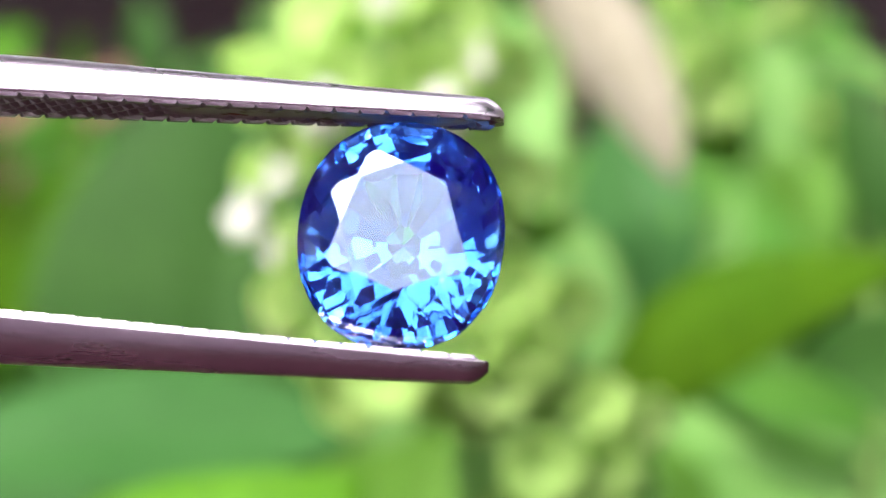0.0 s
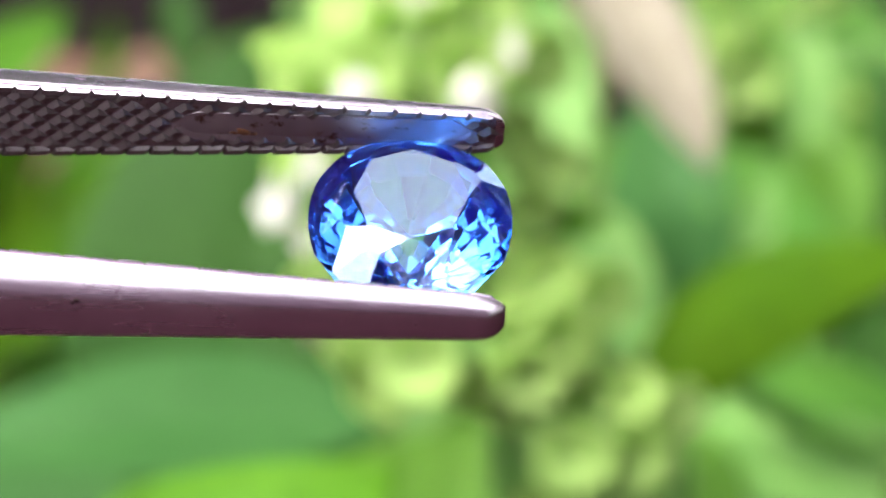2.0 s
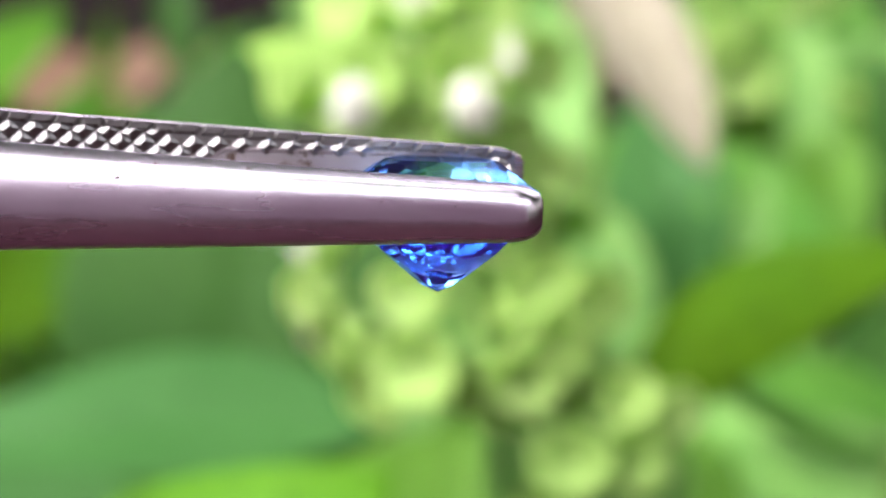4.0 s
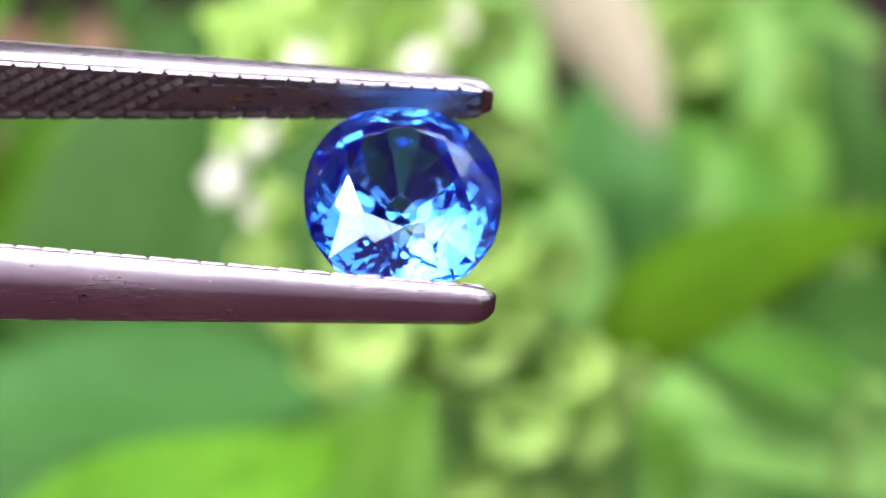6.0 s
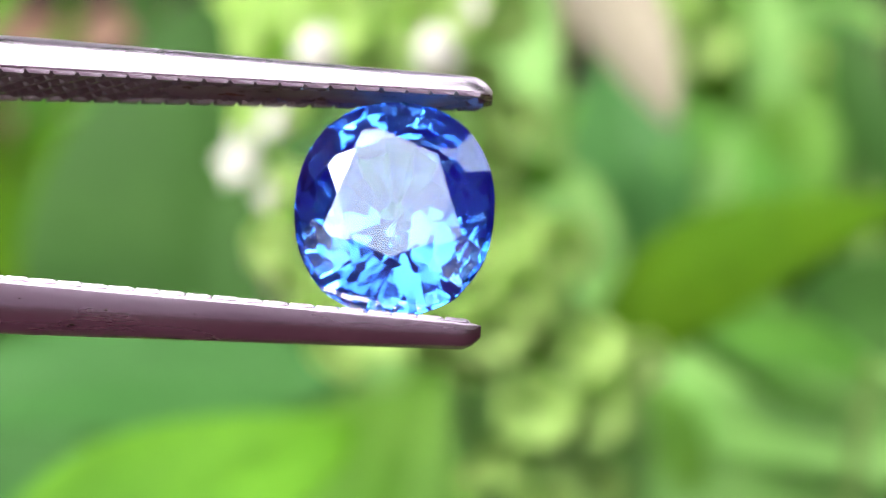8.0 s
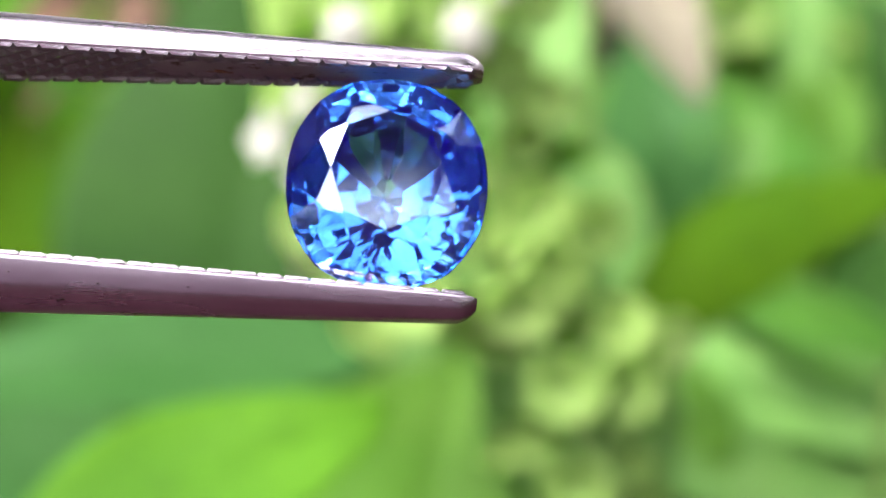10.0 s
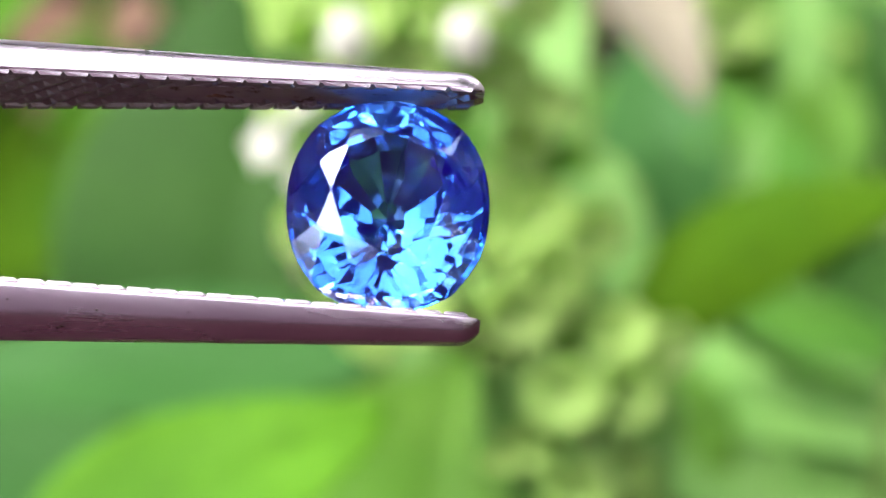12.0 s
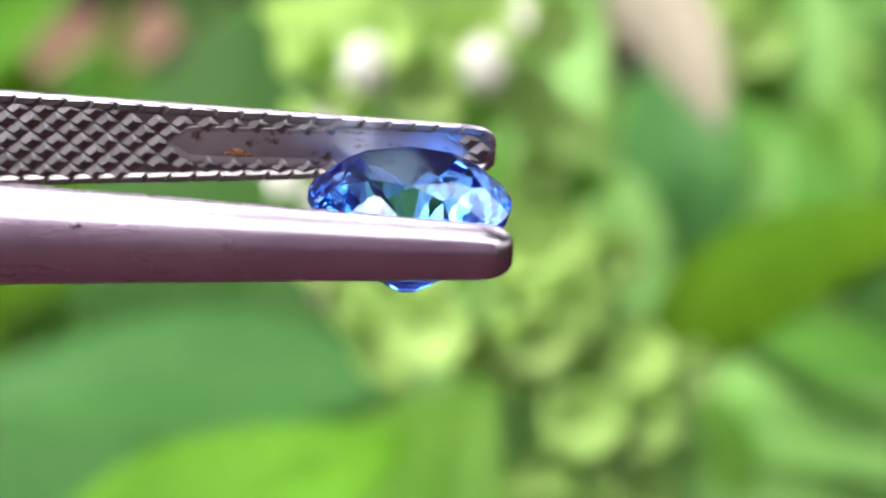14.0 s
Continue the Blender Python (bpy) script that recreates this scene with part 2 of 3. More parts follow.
def clump(root, boughs, seed, mat):
    """Leafy boughs: many small folded leaves round each centre. boughs: centre, radius, number of leaves."""
    rnd = random.Random(seed)
    verts, faces = [], []
    for centre, radius, count in boughs:
        c0, = local(root, centre)
        done = 0
        while done < count:
            q = Vector((rnd.uniform(-1, 1), rnd.uniform(-1, 1), rnd.uniform(-1, 1)))
            if q.length > 1 or noise.noise(q * 2.2 + Vector((seed, 0, 0))) < -0.22:
                continue
            at = c0 + Vector((q.x, q.y, q.z * 0.75)) * radius
            d = Vector((rnd.gauss(0, 1), rnd.gauss(0, 1), rnd.gauss(-0.5, 0.6))).normalized()
            w = d.cross(Vector((rnd.gauss(0, 0.5), rnd.gauss(0, 0.5), 1))).normalized()
            u = d.cross(w)
            size = rnd.uniform(0.075, 0.135)
            k = len(verts)
            verts += [at, at + d * size * 0.5 + w * size * 0.26 + u * 0.006, at + d * size, at + d * size * 0.5 - w * size * 0.26 + u * 0.006]
            faces += [(k, k + 1, k + 2), (k, k + 2, k + 3)]
            done += 1
    me = bpy.data.meshes.new("crown")
    me.from_pydata(verts, [], faces)
    me.materials.append(mat)
    ob = new("crown", me)
    ob.parent = root
    return ob


def tree(foot, fork, boughs, label, seed):
    root = empty("tree", foot, label, "tree", "trees round the bed")
    stem(root, [foot + Vector((0, 0, -0.05)), foot.lerp(fork, 0.5) + Vector((0.06, 0.03, 0)), fork], 95, 60, BARK, "trunk")
    boughs.sort(key=lambda b: math.atan2(b[0].x - fork.x, b[0].y - fork.y))
    for k in range(0, len(boughs), 6):
        spray = boughs[k:k + 6]
        at = spray[len(spray) // 2][0]
        stem(root, [fork, fork.lerp(at, 0.5) + Vector((0, 0, 0.1)), at], 14, 4, BARK, "limb")
        clump(root, spray, seed + k, BLOCKER_LEAF)
    return root


def overhead(side, over):
    """A way from the stone: degrees to the right, and degrees over the top from behind the lens (0) to ahead of it (180)."""
    return Vector((math.sin(radians(side)), -math.cos(radians(side)) * math.cos(radians(over)), math.cos(radians(side)) * math.sin(radians(over))))


LEAFY = "unseen tree with small dense green leaves, added to block sky"
BLOCKER_LEAF = make_leaf_mat("blocker_leaf", (0.02, 0.07, 0.018), (0.035, 0.11, 0.03), (0.03, 0.10, 0.015), 0.5, 0.15)
# gaps left in the added leaves so sky mirrors in the facets: degrees to the right, degrees over the top, radius
GAPS = [(-46, 42, 10), (-31, 43, 9), (-19, 43, 6), (-3, 49.5, 6), (17, 44, 8), (31, 44, 9), (46, 46, 8), (18, 36, 5), (-20, 36, 5), (34, 57, 5), (20, 54, 5), (-14, 57, 7), (-13, 71, 7),
        (-37, 56, 9), (-40, 69, 9), (-43, 79, 6), (-24, 64, 10), (-30, 82, 8), (-24, 93, 9), (-13, 86, 7), (-10, 100, 6), (3, 65, 3.4), (3, 75, 3.3), (12, 82, 4),
        (3, 110, 7), (29, 119, 4.5), (31, 130, 8), (47, 127, 5), (28, 142, 6), (11, 130, 5), (32, 148, 5)]
DENSE = [(4, 60), (-4, 39), (-3, 36), (5, 82), (4, 85), (5, 93), (2, 69), (8, 68), (9, 58), (1, 125), (-3, 134), (3, 138)]    # thick tufts between the gaps, added to darken single reflections
TREES = [(Vector((1.5, -2.2, 0)), Vector((1.4, -2.0, 1.2)), []), (Vector((-1.9, -2.1, 0)), Vector((-1.8, -2.0, 1.1)), []), (Vector((-0.9, 2.6, 0)), Vector((-0.7, 2.3, 1.6)), []), (Vector((2.4, 1.2, 0)), Vector((2.3, 1.1, 1.15)), [])]
for k in range(560):                      # boughs spread evenly overhead, but for the gaps
    up = math.degrees(math.asin((k + 0.5) / 560))
    az = (k * 137.508) % 360
    if up < 14:
        continue
    d = toward(az, up, 1.0) - STONE_AT
    if any(d.angle(overhead(side, over)) < radians(radius + 2.5) for side, over, radius in GAPS):
        continue
    at = toward(az, up, 2.5 + 0.12 * math.sin(k * 1.9))
    min(TREES, key=lambda tr: (tr[1] - at).length)[2].append((at, 0.20, 200))
for side, over in DENSE:
    at = STONE_AT + overhead(side, over) * 2.45
    min(TREES, key=lambda tr: (tr[1] - at).length)[2].append((at, 0.11, 110))
for k, (foot, fork, boughs) in enumerate(TREES):
    tree(foot, fork, boughs, LEAFY, 500 + 40 * k)
# unseen bushes added all round, to keep low reflections dark
for k in range(14):
    az = k * 360 / 14 + 3
    at = toward(az, 4, 3.2 + 0.2 * math.sin(k * 2.3))
    size = 0.84 if k == 0 else 0.88
    at.z = 0.7 * size + 0.06 * math.sin(k * 1.7)
    bush = empty("blocker_bush", Vector((at.x, at.y, 0)), "unseen dense dark green bush on soil, added for reflections", "bush", "hedge round the bed")
    stem(bush, [Vector((at.x, at.y, -0.03)), Vector((at.x + 0.03, at.y, 0.3)), at], 30, 12, BARK, "trunk")
    clump(bush, [(at, size, int(2400 * size))], 700 + k, BLOCKER_LEAF)

# ---- the flowering basil ----
def calyx(root, place, size, lean, seed, mat=CALYX):
    """A basil calyx: a ribbed cup with a broad upper lip and pointed lower teeth."""
    rnd = random.Random(seed)
    bm = bmesh.new()
    q = lean.normalized()
    turn = q.to_track_quat('Z', 'Y').to_matrix()
    n, rows = 14, 7
    c0, = local(root, place)
    rings = []
    for i in range(rows + 1):
        s = i / rows
        r = size * MM * (0.16 + 0.42 * math.sin(min(1.0, s * 1.15) * 1.75)) * (1.0 + (0.18 if s > 0.85 else 0))
        ring = []
        for k in range(n):
            t = k * math.tau / n
            rr = r * (1 + 0.06 * math.cos(t * 7)) * (1 + 0.1 * rnd.random())
            h = size * MM * (s * 0.95 + (0.22 * max(0, math.cos(t)) + 0.1 * (k % 2)) * (s > 0.85))
            ring.append(bm.verts.new(c0 + turn @ Vector((rr * math.cos(t), rr * math.sin(t) * 0.85, h))))
        rings.append(ring)
    inner = [bm.verts.new(v.co * 1.0 + (c0 + turn @ Vector((0, 0, size * MM * 0.3)) - v.co) * 0.25) for v in rings[-1]]
    deep = [bm.verts.new(c0 + turn @ Vector((0.12 * size * MM * math.cos(k * math.tau / n), 0.12 * size * MM * math.sin(k * math.tau / n), size * MM * 0.62))) for k in range(n)]
    for a, b in zip(rings + [inner], rings[1:] + [inner, deep]):
        if a is b:
            continue
        for k in range(n):
            bm.faces.new((a[k], a[(k + 1) % n], b[(k + 1) % n], b[k]))
    bm.faces.new(rings[0][::-1])
    bm.faces.new(deep)
    bmesh.ops.recalc_face_normals(bm, faces=bm.faces)
    return part("calyx", bm, mat, root)


def bud(root, place, size, lean, seed, name="flower_bud", petals=0):
    """A closed cream bud, or an open flower with ruffled lips when petals are given."""
    bm = bmesh.new()
    c0, = local(root, place)
    turn = lean.normalized().to_track_quat('Z', 'Y').to_matrix()
    r = size * MM / 2
    bmesh.ops.create_uvsphere(bm, u_segments=16, v_segments=10, radius=r)
    for v in bm.verts:
        z = v.co.z / r
        v.co = Vector((v.co.x * (0.86 - 0.1 * z), v.co.y * (0.82 - 0.1 * z), v.co.z * 1.12))
        v.co *= 1 + 0.07 * noise.noise(v.co * 900 + Vector((seed, 0, 0)))
    bmesh.ops.transform(bm, matrix=turn.to_4x4(), verts=bm.verts)
    bmesh.ops.translate(bm, vec=c0, verts=bm.verts)
    for k in range(petals):
        t = k * math.tau / petals + seed
        out = turn @ Vector((math.cos(t), math.sin(t), 0.7))
        blade(bm, c0 + out * r * 0.3, c0 + out * r * 2.1, r * 1.5, turn @ Vector((0, 0, 1)), bend=0.12, wavy=0.2, thick=0.0002, seed=seed + k, belly=0.6)
    bmesh.ops.recalc_face_normals(bm, faces=bm.faces)
    return part(name, bm, PETAL, root, "cream-white petals" if petals else "cream-white rounded bud")


spike_line = [V(-4.8, 190.0, 31.0), V(-4.3, 188.0, 23.5), V(-3.5, 186.0, 16.2), V(-2.2, 185.0, 8.6), V(-0.7, 185.0, 2.1), V(1.5, 184.0, -3.9), V(5.8, 184.0, -9.4), V(9.8, 185.0, -15.0), V(12.9, 186.0, -21.1), V(14.8, 188.0, -28.5), V(17.3, 196.0, -45.6), V(20.8, 215.0, -79.2)]
ground_at = rootless(spike_line[-1], (0.01, 0.03))
basil = empty("basil_plant", ground_at, "flowering basil with pale green calyces and cream buds", "plant")
stem(basil, spike_line + [spike_line[-1].lerp(ground_at, 0.5) + Vector((0.004, 0, 0)), ground_at + Vector((0, 0, -0.004))], 0.8, 2.2)

WHORLS = [  # place of the calyx, size, lean (right, ahead, up)
    (V(-7.3, 186.0, 23.8), 6.0, (-0.5, -0.8, 0.4)), (V(-1.2, 186.0, 23.5), 6.0, (0.5, -0.8, 0.4)), (V(-3.9, 184.0, 25.0), 6.0, (0.0, -0.9, 0.5)),
    (V(-11.3, 186.0, 19.2), 5.6, (-0.9, -0.6, 0.1)), (V(-6.6, 182.0, 19.0), 5.8, (-0.3, -1, 0.1)), (V(-1.7, 182.0, 19.3), 5.8, (0.3, -1, 0.1)), (V(2.8, 186.0, 20.2), 5.4, (0.9, -0.6, 0.2)),
    (V(-4.1, 182.0, 15.3), 5.2, (0, -1, -0.2)), (V(-8.8, 186.0, 14.7), 5.0, (-0.8, -0.7, -0.2)), (V(0.8, 186.0, 15.2), 5.0, (0.8, -0.7, -0.1)),
    (V(4.7, 187.6, 11.0), 4.8, (0.7, -0.8, 0.2)),
    (V(3.8, 188.5, 7.9), 4.1, (0.6, -0.8, 0)),
    (V(8.5, 187.7, -0.2), 5.3, (0.7, -0.7, 0.1)),
    (V(5.1, 186.8, 2.1), 4.5, (0.5, -0.9, 0.1)),
    (V(6.0, 186.4, -3.4), 5.7, (0.4, -0.95, -0.1)),
    (V(4.6, 185.4, -5.5), 5.5, (0.2, -1, -0.2)),
    (V(-3.0, 185.8, -5.2), 6.4, (-0.2, -1, 0)),
    (V(-7.7, 188.3, -3.2), 4.8, (-0.8, -0.6, 0)),
    (V(-5.4, 188.9, -7.1), 5.1, (-0.5, -0.8, -0.2)),
    (V(0.8, 190.0, -6.5), 4.6, (0, -1, -0.3)),
    (V(-9.6, 191.1, 5.7), 4.9, (-0.9, -0.5, 0)),
    (V(-10.8, 189.4, 1.2), 4.8, (-0.8, -0.7, -0.2)),
    (V(-12.8, 191.0, 11.2), 4.6, (-0.9, -0.5, 0.2)),
    (V(-3.7, 186.3, 1.0), 5.2, (-0.2, -1, 0)),
    (V(16.2, 190.0, -11.0), 4.5, (0.8, -0.6, 0.3)),
    (V(10.1, 186.0, -14.2), 5.6, (-0.1, -1, 0.15)),
    (V(12.7, 187.0, -14.6), 5.5, (0.4, -0.9, 0.15)),
    (V(11.6, 190.0, -8.1), 4.6, (-0.6, -0.8, 0.2)),
    (V(13.9, 189.0, -9.6), 4.8, (0.1, -1, 0.3)),
    (V(8.9, 189.6, -17.9), 4.3, (-0.5, -0.8, -0.2)),
    (V(13.4, 189.0, -20.3), 4.7, (0.3, -1, -0.1)),
    (V(11.1, 188.3, -22.6), 5.0, (-0.1, -1, 0)),
    (V(13.5, 189.7, -24.9), 4.8, (0.6, -0.8, 0)),
]
for k, (at, size, lean) in enumerate(WHORLS):
    calyx(basil, at, size * 0.95, REST.to_3x3() @ (Vector(lean) + Vector((0, 0.05, -0.1))), 40 + k, CALYX if k < 25 or 27 <= k < 29 else CALYX_DULL)
for k, (at, size) in enumerate([(V(-9.1, 176.0, 16.5), 4.6), (V(0.9, 176.0, 16.5), 4.6), (V(-4.1, 180.0, 26.4), 4.0)]):
    bud(basil, at, size, REST.to_3x3() @ Vector((0.1 - 0.2 * k, -0.5, 1)), k)
for k, (at, size, n) in enumerate([(V(-15.3, 178.0, 7.5), 2.3, 5), (V(-12.9, 182.0, 11.2), 1.7, 4), (V(-13.7, 184.0, 4.8), 1.3, 4), (V(4.2, 178.0, 20.7), 1.9, 4)]):
    bud(basil, at, size, REST.to_3x3() @ Vector((-0.6, -0.7, 0.2)), 11 + k, "flower", n)
# small bracts and leaves on the spike
for k, (b, t, w, mat) in enumerate([
        (V(-7.4, 190.0, 18.1), V(-20.0, 192.0, 24.0), 6.0, CALYX), (V(-4.3, 189.0, 19.5), V(-13.7, 192.0, 26.6), 6.5, CALYX), (V(-3.3, 189.0, 20.5), V(5.0, 192.0, 26.1), 6.5, CALYX),
        (V(-8.2, 184.0, 21.0), V(-11.0, 181.0, 16.2), 4.5, CALYX), (V(-0.7, 184.0, 21.0), V(3.8, 182.0, 16.3), 4.5, CALYX), (V(-4.7, 183.0, 21.9), V(-4.6, 179.0, 16.1), 4.5, LEAF_BRIGHT),
        (V(3.9, 190.0, 5.7), V(13.4, 193.0, 7.4), 4.6, LEAF_BRIGHT), (V(4.9, 190.0, 4.2), V(10.2, 188.0, 7.2), 4.0, LEAF_MID),
        (V(-11.5, 190.0, 2.6), V(-16.2, 190.0, -1.5), 4.0, DRY), (V(-11.7, 192.0, 2.1), V(-14.4, 190.0, -4.1), 3.6, DRY),
        (V(2.4, 190.0, -4.1), V(7.5, 190.0, 0.6), 4.2, LEAF_BRIGHT), (V(4.9, 188.0, -9.1), V(14.4, 192.0, -6.2), 4.4, LEAF_PALE)]):
    leaf(basil, b, t, w, REST.to_3x3() @ Vector((0.1, -1, 0.5)), mat, name="bract", bend=0.1, fold=0.4, seed=60 + k, thick=0.0003)


rnd = random.Random(21)
for k in range(30):                       # small leafy bracts between the whorls
    f = rnd.uniform(0.3, 8.6)
    a, b = spike_line[int(f)], spike_line[int(f) + 1]
    c = a.lerp(b, f - int(f)) + Vector((rnd.uniform(-0.002, 0.002), 0.002, 0))
    ang = rnd.uniform(-2.4, 2.4)
    out = REST.to_3x3() @ Vector((math.sin(ang), rnd.uniform(-0.5, 0.3), math.cos(ang) * 0.8)) * rnd.uniform(0.005, 0.0105)
    leaf(basil, c + out * 0.15, c + out, rnd.uniform(2.2, 4.2), REST.to_3x3() @ Vector((rnd.uniform(-0.4, 0.4), -1, rnd.uniform(0.1, 0.9))),
         (CALYX, LEAF_PALE, CALYX, LEAF_BRIGHT)[k % 4], name="bract", bend=0.12, fold=0.45, seed=800 + k, thick=0.0002)


# ---- broad leaves round it ----
def leafy_plant(label, blades, category="plant", group="plants in the bed"):
    """blades: base, tip, width, facing in the resting lens's space, material, shape."""
    mid = sum((b[0] for b in blades), Vector()) / len(blades)
    root_at = Vector((mid.x, mid.y + 0.02, 0.0))
    root = empty("broadleaf_plant", root_at, label, category, group)
    for k, (b, t, w, face, mat, shape) in enumerate(blades):
        leaf(root, b, t, w, REST.to_3x3() @ Vector(face), mat, **{"seed": 100 + k, **shape})
        elbow = b.lerp(root_at, 0.45) + Vector((0, 0.015, 0.02))
        stem(root, [b + (t - b) * 0.01, b.lerp(elbow, 0.5) + Vector((0, 0.004, 0.006)), elbow, root_at + Vector((0.002 * k, 0, -0.003))], 0.8, 1.6, name="stalk")
    return root


leafy_plant("broad dark green leaves behind the flower spike", [
    (V(-33.8, 275.0, -38.7), V(-24.3, 285.0, 38.7), 50, (-0.1, -1, 0.3), LEAF_DARK, dict(bend=0.05, fold=0.1, belly=0.5)),
    (V(-8.8, 262.0, -14.1), V(-66.7, 250.0, -17.6), 22, (0.0, -0.75, 0.9), LEAF_SEA, dict(bend=0.04, fold=0.15)),
    (V(-5.4, 310.0, -41.9), V(-78.9, 290.0, -40.8), 46, (0.0, -0.9, 0.8), LEAF_SEA, dict(bend=0.03, fold=0.1)),
    (V(-6.6, 290.0, -28.2), V(-67.8, 265.0, -31.5), 44, (0.0, -0.8, 0.9), LEAF_SEA, dict(bend=0.03, fold=0.15)),
])
leafy_plant("bright green leaf with a raised midrib", [
    (V(-38.0, 166.0, -29.2), V(-5.5, 178.0, -14.2), 16, (-0.1, -0.9, 0.6), LEAF_BRIGHT, dict(bend=0.04, fold=0.15)),
    (V(-4.6, 200.0, -36.8), V(0.4, 218.0, -13.2), 29, (0.05, -0.75, 0.9), LEAF_FRESH, dict(bend=0.05, fold=0.15)),
    (V(4.0, 222.0, -34.2), V(4.0, 226.0, -10.4), 16, (0, -0.8, 0.9), LEAF_FRESH, dict(bend=0.05, fold=0.2)),
    (V(4.4, 244.0, -34.3), V(3.3, 236.0, -10.2), 24, (0.05, -0.75, 0.9), LEAF_FRESH, dict(bend=0.05, fold=0.15)),
    (V(7.9, 250.0, -35.2), V(6.3, 242.0, -13.1), 14, (0.05, -0.75, 0.9), LEAF_FRESH, dict(bend=0.05, fold=0.15)),
    (V(16.3, 203.0, -31.3), V(6.1, 203.0, 0.1), 21, (0.0, -0.85, 0.9), LEAF_PALE, dict(bend=0.04, fold=0.2)),
    (V(19.8, 200.0, -33.0), V(6.5, 198.0, -17.7), 17, (0.0, -0.7, 1.0), LEAF_PALE, dict(bend=0.04, fold=0.2)),
])
leafy_plant("olive green arching leaf, its edge curled under", [
    (V(52.4, 202.0, 6.1), V(14.5, 188.0, -10.7), 12.2, (-0.2, -0.9, 0.7), LEAF_OLIVE, dict(bend=0.05, fold=-0.4, belly=0.58, side_bend=0.15)),
    (V(43.8, 208.0, -14.9), V(22.3, 200.0, -5.4), 3.6, (0, -0.8, 0.8), LEAF_MID, dict(bend=0.05, fold=-0.3, side_bend=-0.1)),
    (V(50.1, 232.0, -12.5), V(28.8, 228.0, -8.0), 7.5, (0, -1, 0.6), LEAF_MID, dict(bend=0.05, fold=0.2)),
    (V(62.4, 246.0, -5.3), V(41.4, 240.0, -9.7), 14, (0, -1, 0.4), LEAF_DARK, dict(bend=0.05, fold=0.2)),
    (V(58.0, 250.0, -16.9), V(23.6, 244.0, -13.2), 16, (0, -0.8, 0.9), LEAF_PALE, dict(bend=0.05, fold=0.2)),
    (V(62.4, 236.0, -23.0), V(20.0, 226.0, -18.3), 15, (0, -0.7, 0.9), LEAF_PALE, dict(bend=0.05, fold=0.15)),
    (V(56.6, 228.0, -32.1), V(19.7, 216.0, -24.5), 17, (0, -0.8, 0.9), LEAF_PALE, dict(bend=0.05, fold=0.15)),
    (V(74.9, 272.0, -25.7), V(21.3, 266.0, -23.7), 40, (0, -0.8, 0.9), LEAF_PALE, dict(bend=0.04, fold=0.15)),
    (V(26.4, 218.0, -28.9), V(18.1, 226.0, -12.2), 15, (0.1, -0.8, 0.9), LEAF_FRESH, dict(bend=0.05, fold=0.2)),
])
leafy_plant("soft green upright leaves and a withered beige leaf", [
    (V(7.4, 235.0, 5.2), V(9.9, 250.0, 38.0), 13, (0.2, -1, 0.3), LEAF_PALE, dict(bend=0.05, fold=0.3)),
    (V(14.6, 250.0, 41.4), V(28.8, 240.0, 14.9), 12, (0.3, -1, 0.2), WITHERED, dict(bend=0.05, fold=0.45, belly=0.4)),
    (V(12.9, 262.0, 44.8), V(18.5, 262.0, 23.5), 4.5, (0.3, -1, 0.2), DRY, dict(bend=0.05, fold=0.5)),
    (V(31.5, 300.0, -6.4), V(29.0, 315.0, 32.5), 19, (0, -1, 0.5), LEAF_SEA, dict(bend=0.05, fold=0.2)),
    (V(31.1, 290.0, -2.3), V(30.6, 292.0, 13.5), 15, (0.1, -1, 0.1), LEAF_SEA, dict(bend=0.06, fold=0.2)),
    (V(14.6, 262.0, -12.7), V(19.7, 268.0, 11.0), 16, (0.1, -0.9, 0.8), LEAF_PALE, dict(bend=0.05, fold=0.2)),
    (V(46.0, 300.0, -9.7), V(42.0, 312.0, 22.1), 22, (0.1, -1, 0.6), LEAF_MID, dict(bend=0.06, fold=0.2)),
    (V(36.0, 276.0, -1.4), V(41.4, 280.0, 16.4), 5, (0.2, -1, 0.5), LEAF_PALE, dict(bend=0.06, fold=0.3)),
    (V(53.5, 310.0, 0.9), V(57.8, 320.0, 27.8), 14, (0.2, -1, 0.5), LEAF_FRESH, dict(bend=0.06, fold=0.3)),
    (V(47.2, 325.0, 14.2), V(47.8, 335.0, 51.0), 16, (0.2, -1, 0.5), LEAF_FRESH, dict(bend=0.06, fold=0.3)),
    (V(52.6, 315.0, 15.5), V(52.5, 325.0, 46.8), 9, (0.2, -1, 0.5), LEAF_PALE, dict(bend=0.06, fold=0.3)),
    (V(74.8, 330.0, 35.9), V(56.9, 330.0, 40.4), 7, (0.1, -1, 0.6), LEAF_PALE, dict(bend=0.06, fold=0.2)),
    (V(66.4, 300.0, 8.2), V(60.6, 306.0, 36.6), 10, (0, -1, 0.1), LEAF_DARK, dict(bend=0.06, fold=0.3)),
    (V(73.6, 350.0, 2.0), V(72.8, 355.0, 29.9), 14, (0, -1, 0.2), LEAF_DARK, dict(bend=0.06, fold=0.3)),
])

